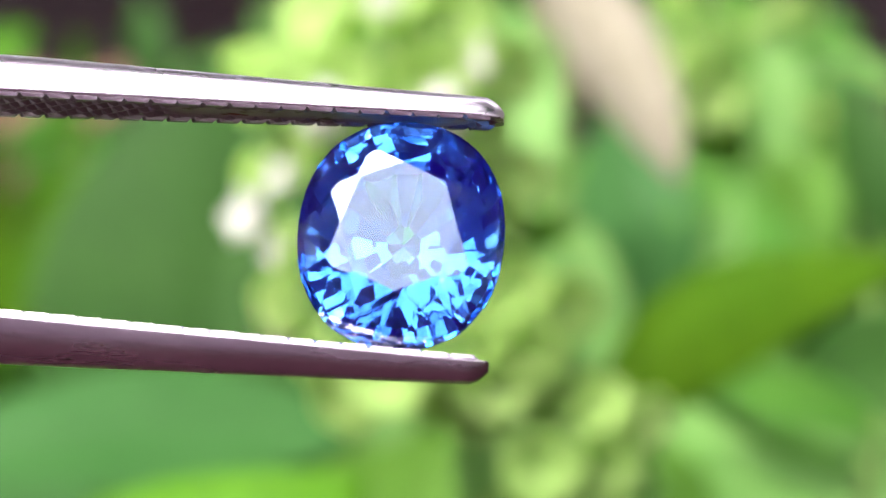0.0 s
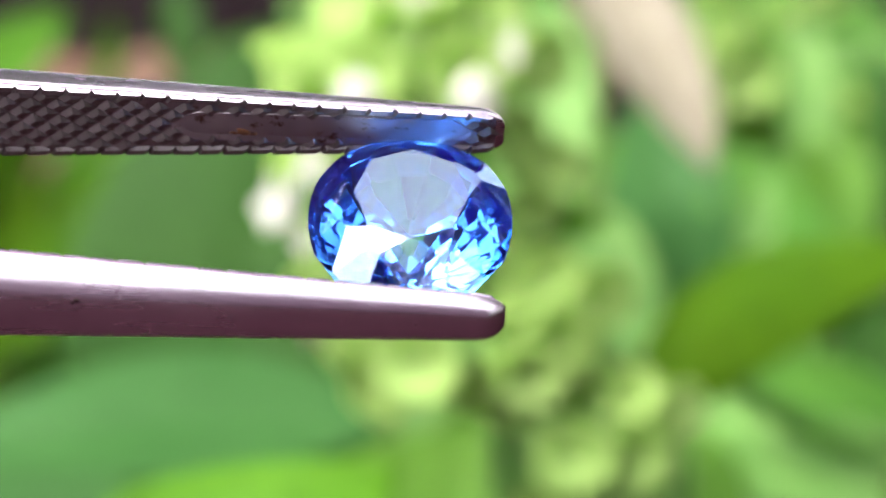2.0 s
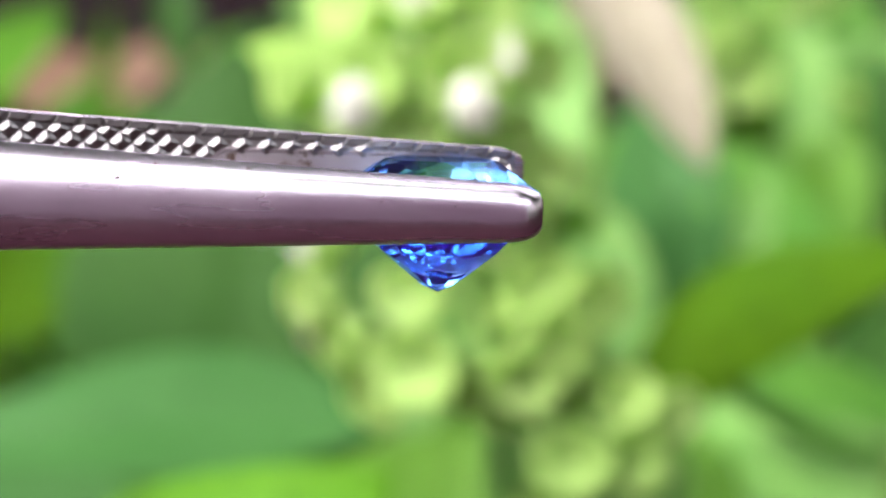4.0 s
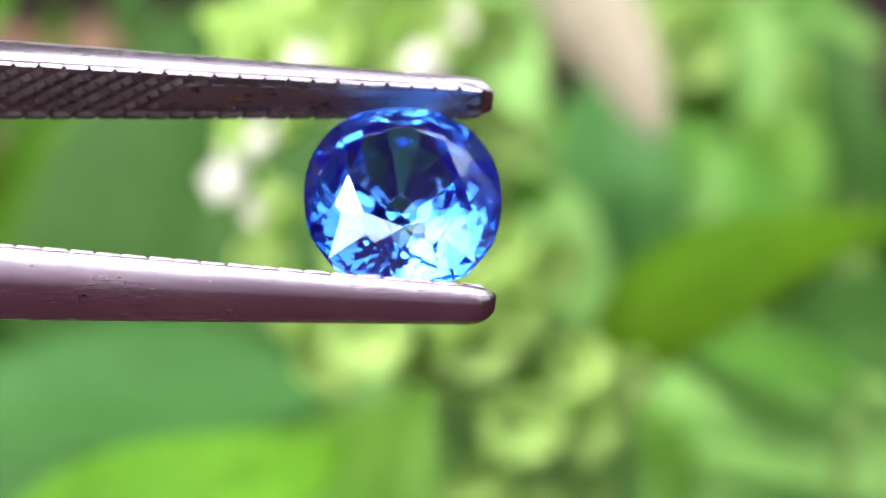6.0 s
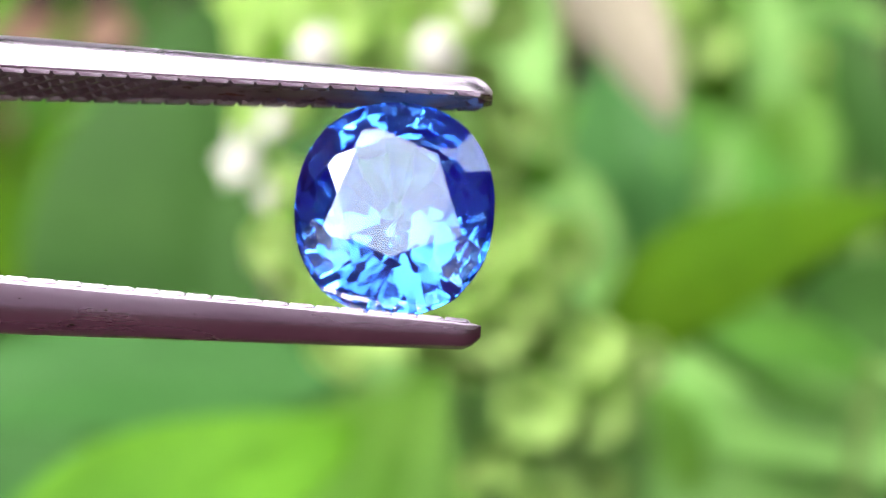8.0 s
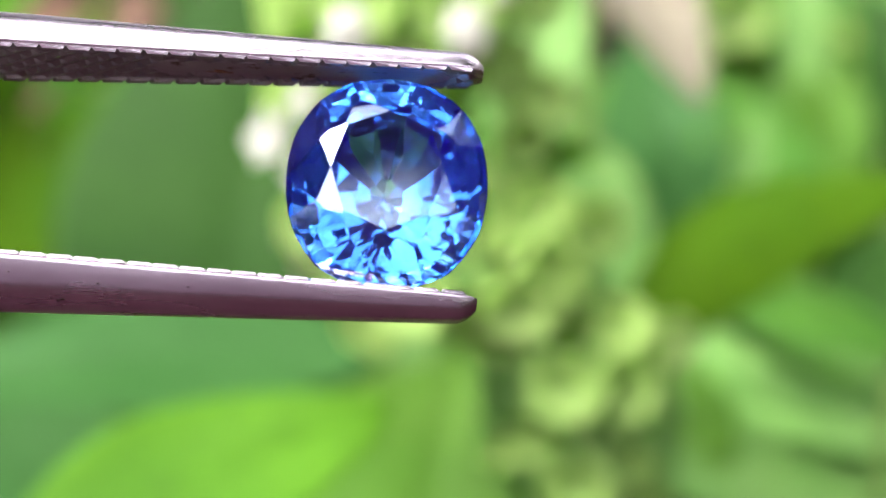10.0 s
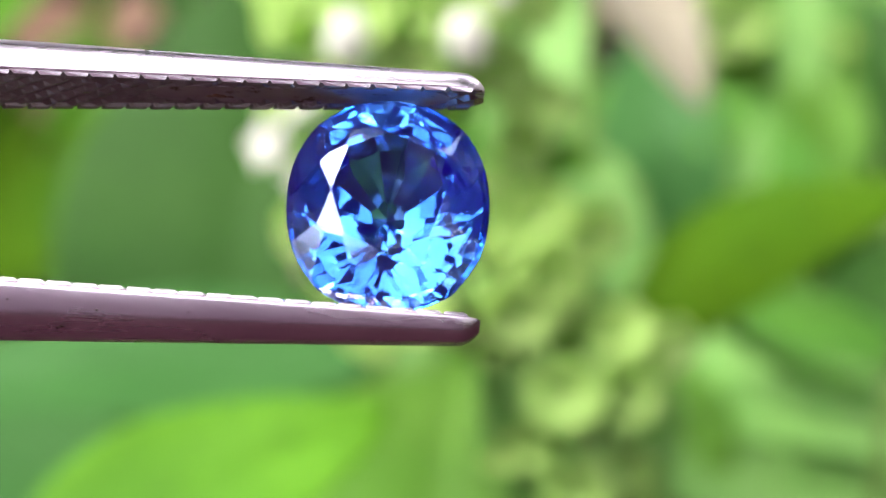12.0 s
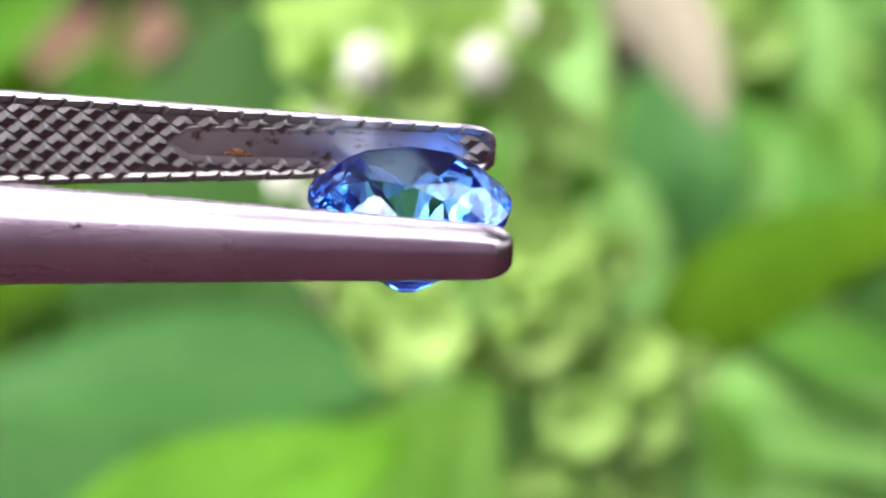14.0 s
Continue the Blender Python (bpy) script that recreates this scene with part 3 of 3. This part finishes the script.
# a second, smaller basil spike further back
far_line = [V(44.8, 330.0, 53.8), V(45.3, 330.0, 39.5), V(46.0, 330.0, 27.8), V(48.2, 332.0, 13.6), V(53.4, 336.0, -2.6), V(63.2, 345.0, -18.6), V(75.8, 380.0, -73.0)]
far_root = rootless(far_line[-1], (0.01, 0.04))
far_basil = empty("basil_plant", far_root, "smaller pale green basil spike in bud, further back", "plant")
stem(far_basil, far_line + [far_root + Vector((0, 0, -0.004))], 0.7, 2.0)
rnd = random.Random(33)
for k in range(30):
    f = rnd.uniform(0.4, 3.2)
    c = far_line[int(f)].lerp(far_line[int(f) + 1], f - int(f))
    ang = rnd.uniform(-2.2, 2.2)
    out = REST.to_3x3() @ Vector((math.sin(ang), -0.5, math.cos(ang) * 0.6))
    if k % 3:
        calyx(far_basil, c + out * rnd.uniform(0.003, 0.010), rnd.uniform(4.5, 6.5), out + Vector((0, -0.3, 0)), 900 + k)
    else:
        leaf(far_basil, c + out * 0.002, c + out * rnd.uniform(0.012, 0.02), rnd.uniform(4, 7), REST.to_3x3() @ Vector((0, -1, 0.6)), (LEAF_PALE, CALYX)[k % 2], name="bract", seed=950 + k, thick=0.0003)

leafy_plant("young bright and olive leaves, and brown blades standing in for ground", [
    (V(-84.5, 330.0, 26.9), V(-63.4, 330.0, 44.8), 12, (0.2, -1, 0.5), LEAF_BRIGHT, dict(bend=0.05, fold=0.3)),
    (V(-83.3, 340.0, -18.3), V(-70.5, 345.0, 20.7), 10, (0.2, -1, 0.4), LEAF_OLIVE, dict(bend=0.06, fold=0.3)),
    # the brown blades are added in place of lighter ground
    (V(-98.4, 430.0, 33.9), V(-74.2, 425.0, 47.4), 15, (0.1, -1, 0.6), GROUND_BROWN, dict(bend=0.1, fold=0.5)),
    (V(-77.3, 450.0, 40.4), V(-57.7, 440.0, 50.2), 12, (0.2, -1, 0.6), GROUND_BROWN, dict(bend=0.1, fold=0.5)),
    (V(-94.8, 400.0, 16.4), V(-78.5, 400.0, 27.2), 13, (0.2, -1, 0.6), GROUND_BROWN, dict(bend=0.1, fold=0.5)),
    (V(-63.7, 440.0, 37.1), V(-46.3, 445.0, 48.4), 11, (0.2, -1, 0.6), GROUND_BROWN, dict(bend=0.1, fold=0.5)),
    (V(-71.6, 410.0, 27.9), V(-71.1, 420.0, 57.0), 4, (0.2, -1, 0.6), LEAF_OLIVE, dict(bend=0.1, fold=0.3)),
    (V(-56.3, 420.0, 41.1), V(-59.2, 425.0, 64.6), 9, (0.2, -1, 0.4), LEAF_DARK, dict(bend=0.06, fold=0.3)),
])

# undergrowth further back
rnd = random.Random(7)
for k, (u, v, w) in enumerate([(V(-82.4, 420.0, -6.7), 30, 0), (V(-93.1, 380.0, 2.2), 24, 1), (V(-64.0, 520.0, 15.6), 26, 1), (V(90.6, 480.0, 7.9), 30, 0), (V(30.5, 520.0, 19.9), 30, 0),
                               (V(-12.8, 560.0, 36.6), 30, 0), (V(78.3, 620.0, 54.0), 30, 0), (V(98.6, 420.0, -18.1), 28, 1), (V(-35.4, 460.0, -39.8), 34, 0), (V(48.5, 430.0, -30.2), 34, 0), (V(8.6, 480.0, -10.3), 34, 0)]):
    blades = []
    for j in range(7):
        b = u + Vector((rnd.uniform(-0.02, 0.02), rnd.uniform(-0.01, 0.03), rnd.uniform(-0.02, 0.01)))
        ang = rnd.uniform(-1.9, 1.9)
        t = b + Vector((math.sin(ang) * 0.05, rnd.uniform(-0.03, 0.02), math.cos(ang) * 0.045 + 0.01))
        blades.append((b, t, v * rnd.uniform(0.9, 1.3), (rnd.uniform(-0.3, 0.3), -1, 0.6), (LEAF_OLIVE if k == 1 else (LEAF_MID, LEAF_BRIGHT, LEAF_MID, LEAF_PALE)[(j + k + w) % 4]), dict(bend=0.08, fold=0.2, seed=300 + 10 * k + j)))
    leafy_plant("green weeds in the shade of the bed", blades, group="weeds in the bed")


# ---- tweezers ----
# own space: x to the tips, y away from the lens, z up; the origin is the stone's middle
def inner_z(x, sign):
    return 4.02 + 0.014 * x if sign > 0 else 3.985 + 0.033 * x


def thickness(x):
    return 0.915 + 0.05 * (3.0 - x) if x > -15 else 1.815 - 0.003 * (-15 - x)


def half_width(x):
    table = [(3.34, 0.46), (3.2, 0.70), (2.9, 0.90), (2.4, 1.02), (-15, 1.88), (-30, 2.8), (-55, 4.3), (-80, 4.2), (-112, 3.2)]
    if x > table[0][0]:
        return table[0][1]
    for (x0, w0), (x1, w1) in zip(table, table[1:]):
        if x1 <= x <= x0:
            return w0 + (w1 - w0) * (x0 - x) / (x0 - x1)
    return table[-1][1]


TOOTH = 0.14
STATIONS = [3.32, 3.28, 3.18, 3.0, 2.7, 2.3, 1.5, 0, -2, -4, -7, -10, -13, -16, -20, -25, -30, -38, -46, -55, -65, -75, -85, -95, -104, -112]


def cross_section():
    """Half the cross-section of an arm: a small bevel at the jaw, a long sloping flank, then a round back."""
    pts = [(0.925, 0.0), (0.962, 0.018), (0.988, 0.045)]
    y, z = 1.0, 0.08
    for k in range(11):
        pts.append((y, z))
        y, z = y - 0.053 * math.tan(radians(10 + 18.5 * k / 10)), z + 0.053
    y, z = pts[-1]
    mid = (y - (1 - z) * math.tan(radians(28.5)), 1.0)
    for k in range(1, 12):
        a, b, c = (1 - k / 11) ** 2, 2 * (1 - k / 11) * k / 11, (k / 11) ** 2
        pts.append((a * y + b * mid[0], a * z + b * mid[1] + c))
    return pts


SECTION = cross_section()


def arm_mesh(sign):
    bm = bmesh.new()
    rings = []
    for x in STATIONS:
        hw, th, z0 = half_width(x), thickness(x), inner_z(x, sign) + TOOTH * (1 if x > -26 else 0.0)
        th += (0.045 if sign > 0 else 0.0) - TOOTH * (1 if x > -26 else 0.0)
        if x > 2.6:
            th *= max(0.36, 1 - ((x - 2.6) / 0.74) ** 2 * 0.62)
        ring = [(hw * y, z0 + th * z) for y, z in SECTION] + [(-hw * y, z0 + th * z) for y, z in reversed(SECTION[:-1])]
        ring = [(hw * 0.86, z0 - 0.001)] + ring + [(-hw * 0.86, z0 - 0.001)]
        rings.append([bm.verts.new(Vector((x, y, z * sign)) * MM) for y, z in ring])
    m = len(rings[0])
    for a, b in zip(rings, rings[1:]):
        for k in range(m):
            bm.faces.new((a[k], a[(k + 1) % m], b[(k + 1) % m], b[k]))
    bm.faces.new(rings[0])
    bm.faces.new(rings[-1])
    bmesh.ops.recalc_face_normals(bm, faces=bm.faces)
    return bm


def slot_half(x):
    """Half the width of the smooth recess along the middle of a jaw."""
    if x < -8.8 or x > 2.1:
        return 0.0
    return min(0.62, (x + 8.9) * 0.7, (2.2 - x) * 0.8)


PX, PY = 0.46, 0.41
bm = bmesh.new()
nook = [bm.verts.new((dx * PX * 0.985 * MM, dy * PY * 0.985 * MM, h * MM)) for dx, dy, h in ((1, 0, 0), (0.5, 0.5, 0.015), (0, 1, 0), (-1, 0, 0), (-0.5, -0.5, 0.015), (0, -1, 0))]
crest = [bm.verts.new((dx * PX * MM, dy * PY * MM, h * MM)) for dx, dy, h in ((0.36, 0.16, 0.115), (0.20, 0.32, 0.14), (-0.32, -0.20, 0.14), (-0.16, -0.36, 0.115))]
for f in ((0, 1, "a"), (1, 2, "b"), (3, 4, "c"), (4, 5, "d")):
    bm.faces.new((nook[f[0]], nook[f[1]], crest["abcd".index(f[2])]))
bm.faces.new((nook[1], crest[1], crest[0]))
bm.faces.new((nook[4], crest[3], crest[2]))
bm.faces.new((nook[2], nook[3], crest[2], crest[1]))
bm.faces.new((nook[5], nook[0], crest[0], crest[3]))
bm.faces.new(crest)
bmesh.ops.recalc_face_normals(bm, faces=bm.faces)
TOOTH_MESH = bpy.data.meshes.new("tooth")
bm.to_mesh(TOOTH_MESH)
bm.free()
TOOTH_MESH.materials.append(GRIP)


def edge_tooth(top):
    """A slanted tooth along the edge of a jaw, flush with the flank: a notch parts it from the next."""
    bm = bmesh.new()
    low = [bm.verts.new((x * MM, y * MM, -0.012 * MM)) for x, y in ((-0.45, 0.0), (0.45, 0.0), (0.28, -0.40), (-0.62, -0.40))]
    high = [bm.verts.new((x * MM, y * MM, 0.12 * MM)) for x, y in ((-0.31, -0.05), (0.39, -0.03), (0.20, -0.26), (-0.45, -0.28))]
    for k in range(4):
        bm.faces.new((low[k], low[(k + 1) % 4], high[(k + 1) % 4], high[k]))
    bm.faces.new(high)
    bm.faces.new(low[::-1])
    bmesh.ops.recalc_face_normals(bm, faces=bm.faces)
    bm.faces.ensure_lookup_table()
    bm.faces[0].material_index = 1
    me = bpy.data.meshes.new("edge_tooth")
    bm.to_mesh(me)
    bm.free()
    me.materials.append(top)
    me.materials.append(STEEL)
    return me


# lower teeth take the lighter steel, so their lit tops are in the colour
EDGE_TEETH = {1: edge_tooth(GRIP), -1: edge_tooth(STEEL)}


def knurl(jaw, sign):
    """Knurling: crossed rows of small pyramids on the jaw, left out along the recess, and slanted teeth along both edges."""
    rnd = random.Random(5)
    flip = math.pi if sign > 0 else 0.0
    for i in range(-50, 10):
        for j in range(-8, 9):
            x, y = i * PX, j * PY
            w = half_width(x)
            if (i + j) % 2 or x > 2.8 or x < -22 or abs(y) > 0.985 * w - 0.40 or (slot_half(x) > 0.05 and abs(y) < slot_half(x) + 0.17):
                continue
            tooth = new("tooth", TOOTH_MESH)
            tooth.parent = jaw
            tooth.location = Vector((x + rnd.uniform(-0.02, 0.02), y + rnd.uniform(-0.015, 0.015), (inner_z(x, sign) + TOOTH + 0.012) * sign)) * MM
            tooth.rotation_euler = (flip, 0, rnd.uniform(-0.05, 0.05))
            tooth.scale = (1, 1, rnd.uniform(0.88, 1.06))
    for side in (-1, 1):
        for k in range(28):
            x = 2.45 - k * 0.905
            lean = math.atan2(half_width(x - 0.4) - half_width(x + 0.4), 0.8)
            tooth = new("edge_tooth", EDGE_TEETH[sign])
            tooth.parent = jaw
            tooth.location = Vector((x + rnd.uniform(-0.03, 0.03), side * (half_width(x) * 0.985 - rnd.uniform(0, 0.02)), (inner_z(x, sign) + TOOTH) * sign)) * MM
            spin = 0.0 if side * sign < 0 else math.pi
            tooth.rotation_euler = (flip, 0, spin - side * lean)
            tooth.scale = (1, 1, rnd.uniform(0.9, 1.04))


def jaw_plate(sign):
    """The worn ground of the jaw between the teeth, the underside's shade put into its colour."""
    bm = bmesh.new()
    xs = [3.0 - 0.7 * k for k in range(37)]
    rows = []
    for x in xs:
        z = inner_z(x, sign) + TOOTH - 0.004
        w = half_width(x) * 0.95
        rows.append([bm.verts.new(Vector((x, y * w, (z + drop) * sign)) * MM) for y, drop in ((-1, 0.03), (-0.99, 0), (0, 0), (0.99, 0), (1, 0.03))])
    for a, b in zip(rows, rows[1:]):
        for k in range(4):
            bm.faces.new((a[k], a[k + 1], b[k + 1], b[k]))
    return bm


def recess_mesh(sign):
    """The tarnished floor and low rim of the recess."""
    bm = bmesh.new()
    xs = [-8.8 + 10.9 * k / 30 for k in range(31)]
    rows = []
    for x in xs:
        h = slot_half(x) + 0.02
        z = inner_z(x, sign) + TOOTH - 0.010
        rows.append([bm.verts.new(Vector((x, y, (z - rise) * sign)) * MM) for y, rise in
                     ((-h - 0.1, 0.0), (-h - 0.08, 0.04), (-h, 0.035), (-h + 0.05, 0), (-h * 0.3, 0), (h * 0.3, 0), (h - 0.2, 0), (h, 0.035), (h + 0.08, 0.04), (h + 0.1, 0.0))])
    for a, b in zip(rows, rows[1:]):
        for k in range(9):
            bm.faces.new((a[k], a[k + 1], b[k + 1], b[k]))
    return bm


tweezers = empty("tweezers", (0, 0, 0), "brushed steel gem tweezers with knurled grooved jaws", "tweezers")
for sign, label in ((1, "upper brushed steel arm"), (-1, "lower brushed steel arm, pitted")):
    arm = part("arm", arm_mesh(sign), STEEL, tweezers)
    part("jaw_plate", jaw_plate(sign), GRIP, arm, "worn steel between the teeth, darkened for the jaw's shade", smooth=False)
    part("jaw_recess", recess_mesh(sign), SLOT, arm, "tarnished recess with rust spots", smooth=False)
    knurl(arm, sign)
    if sign < 0:
        for x, y, r in ((-11.0, -0.95, 0.085), (-9.8, -1.40, 0.06), (-12.8, -1.62, 0.05), (-11.15, -0.87, 0.05), (-6.7, -1.3, 0.045), (-2.2, -0.4, 0.035), (0.3, -0.3, 0.03), (-9.6, -1.3, 0.035)):
            hw, th = half_width(x), thickness(x) - TOOTH
            at = abs(y / hw)
            z = inner_z(x, sign) + TOOTH + th * next(za + (zb - za) * (ya - at) / (ya - yb) for (ya, za), (yb, zb) in zip(SECTION[4:], SECTION[5:]) if yb <= at <= ya)
            bm = bmesh.new()
            bmesh.ops.create_icosphere(bm, subdivisions=2, radius=r * MM)
            for v in bm.verts:
                v.co *= 1 + 0.35 * noise.noise(v.co * 9000 + Vector((x, y, 0)))
                v.co = Vector((v.co.x * 1.2, v.co.y, v.co.z * 0.35)) + Vector((x, y, -z)) * MM
            part("rust_pit", bm, PIT, arm, "dark rust pit")
    else:
        for x, y, r in ((-6.2, 0.30, 0.19), (-5.9, 0.36, 0.13), (-6.55, 0.34, 0.12), (-6.35, 0.16, 0.09)):
            bm = bmesh.new()
            bmesh.ops.create_icosphere(bm, subdivisions=2, radius=r * MM)
            for v in bm.verts:
                v.co *= 1 + 0.5 * noise.noise(v.co * 9000 + Vector((x, y, 0)))
                v.co = Vector((v.co.x * 1.5, v.co.y * 0.8, v.co.z * 0.12)) + Vector((x, y, inner_z(x, sign) + TOOTH - 0.012)) * MM
            part("rust_stain", bm, RUST, arm, "orange rust stain in the recess")
bm = bmesh.new()
bmesh.ops.create_cube(bm, size=1.0)
for v in bm.verts:
    v.co = Vector((-113 + v.co.x * 12, v.co.y * 6.4, 0.9 + v.co.z * 5.2)) * MM
bmesh.ops.bevel(bm, geom=bm.edges[:], offset=0.0008, segments=3, affect='EDGES')
part("rear_joint", bm, STEEL, tweezers, "welded rear joint")


# ---- sapphire ----
SET = pose(0, -0.00002, 0.00006, -6, 0, 0)    # the stone sits a little turned in the jaws


def cut_gem():
    """An oval mixed cut, made as a cutter does: one flat facet after another from a block."""
    bm = bmesh.new()
    bmesh.ops.create_cube(bm, size=4.0)

    def facet(point, normal):
        out = bmesh.ops.bisect_plane(bm, geom=bm.verts[:] + bm.edges[:] + bm.faces[:], dist=1e-6, plane_co=point, plane_no=normal, clear_outer=True)
        rim = [g for g in out["geom_cut"] if isinstance(g, bmesh.types.BMEdge)]
        if len(rim) > 2:
            bmesh.ops.contextual_create(bm, geom=rim)

    def through_points(p, q, r):
        nrm = (q - p).cross(r - p).normalized()
        if nrm.dot(p) < 0:
            nrm = -nrm
        facet(p, nrm)

    def polar(r, deg, h):
        c, q = math.cos(radians(deg)), math.sin(radians(deg))
        swell = (abs(c) ** 2.2 + abs(q) ** 2.2) ** (-1 / 2.2)      # slightly cushioned outline
        return Vector((r * c * swell, r * q * swell, h))

    def away(r, deg, h):
        """Outward normal of the outline there."""
        p, m = polar(1, deg + 0.5, 0), polar(1, deg - 0.5, 0)
        d = (p - m).normalized()
        return Vector((d.y * r, -d.x * r, h))

    crown, table, star = 0.272, 0.56, 0.73
    girdle = 0.025
    for k in range(48):                               # girdle
        facet(polar(1, k * 7.5, 0), away(1, k * 7.5, 0))
    facet(Vector((0, 0, crown)), Vector((0, 0, 1)))   # table
    slope = crown / (1 - table)
    for k in range(8):                                # mains, stars, upper halves
        ang = k * 45
        facet(polar(1, ang, 0.0), away(slope, ang, 1))
        tip_h = slope * (1 - star * math.cos(radians(22.5)))
        tip_p = polar(star, ang + 22.5, tip_h)
        tip_p.z = min((polar(1, g, 0).dot(away(slope, g, 0)) - tip_p.dot(away(slope, g, 0))) for g in (ang, ang + 45))
        through_points(polar(table, ang, crown), polar(table, ang + 45, crown), tip_p)
        for g in (ang, ang + 45):
            through_points(tip_p, polar(1, ang + 22.5, -0.004), polar(1.0, g, 0.0))
    depth, edge = girdle, 1.0                         # pavilion: aligned steps, then flat facets to the culet
    for row, (n, off, inner, steep) in enumerate(((14, 12.86, 0.935, 62.25), (14, 12.86, 0.78, 55.5), (14, 12.86, 0.575, 45.65), (14, 12.86, 0.43, 38.1), (16, 11.25, 0.15, 36), (8, 22.5, 0.0, 24))):
        for k in range(n):
            ang = off + k * 360 / n + 2.2 * math.sin(k * 2.1 + row)
            s = 0.945 * math.tan(radians(steep + 0.9 * math.sin(k * 1.7 + row * 2)))
            facet(polar(edge, ang, -depth), away(s, ang, -1))
        depth, edge = depth + (edge - inner) * 0.945 * math.tan(radians(steep)), inner
    # table towards the lens: z of the cut becomes -y
    for v in bm.verts:
        x, y, z = v.co
        v.co = SET @ (Vector((x * 3.6, -z * 4.05, y * 4.1)) * MM)
    bmesh.ops.recalc_face_normals(bm, faces=bm.faces)
    return bm


stone = tagged(part("sapphire", cut_gem(), SAPPHIRE, smooth=False), "oval faceted cornflower blue sapphire gripped between steel tips", "gemstone")


def motions():
    rows = [(t, REST @ pose(x * MM, y * MM, z * MM, tilt, lean, turn) @ pose(0, 0.13 * MM, 0)) for t, x, y, z, tilt, lean, turn in HOLD_ROWS]
    walk(tweezers, rows)
    walk(stone, rows)


motions()
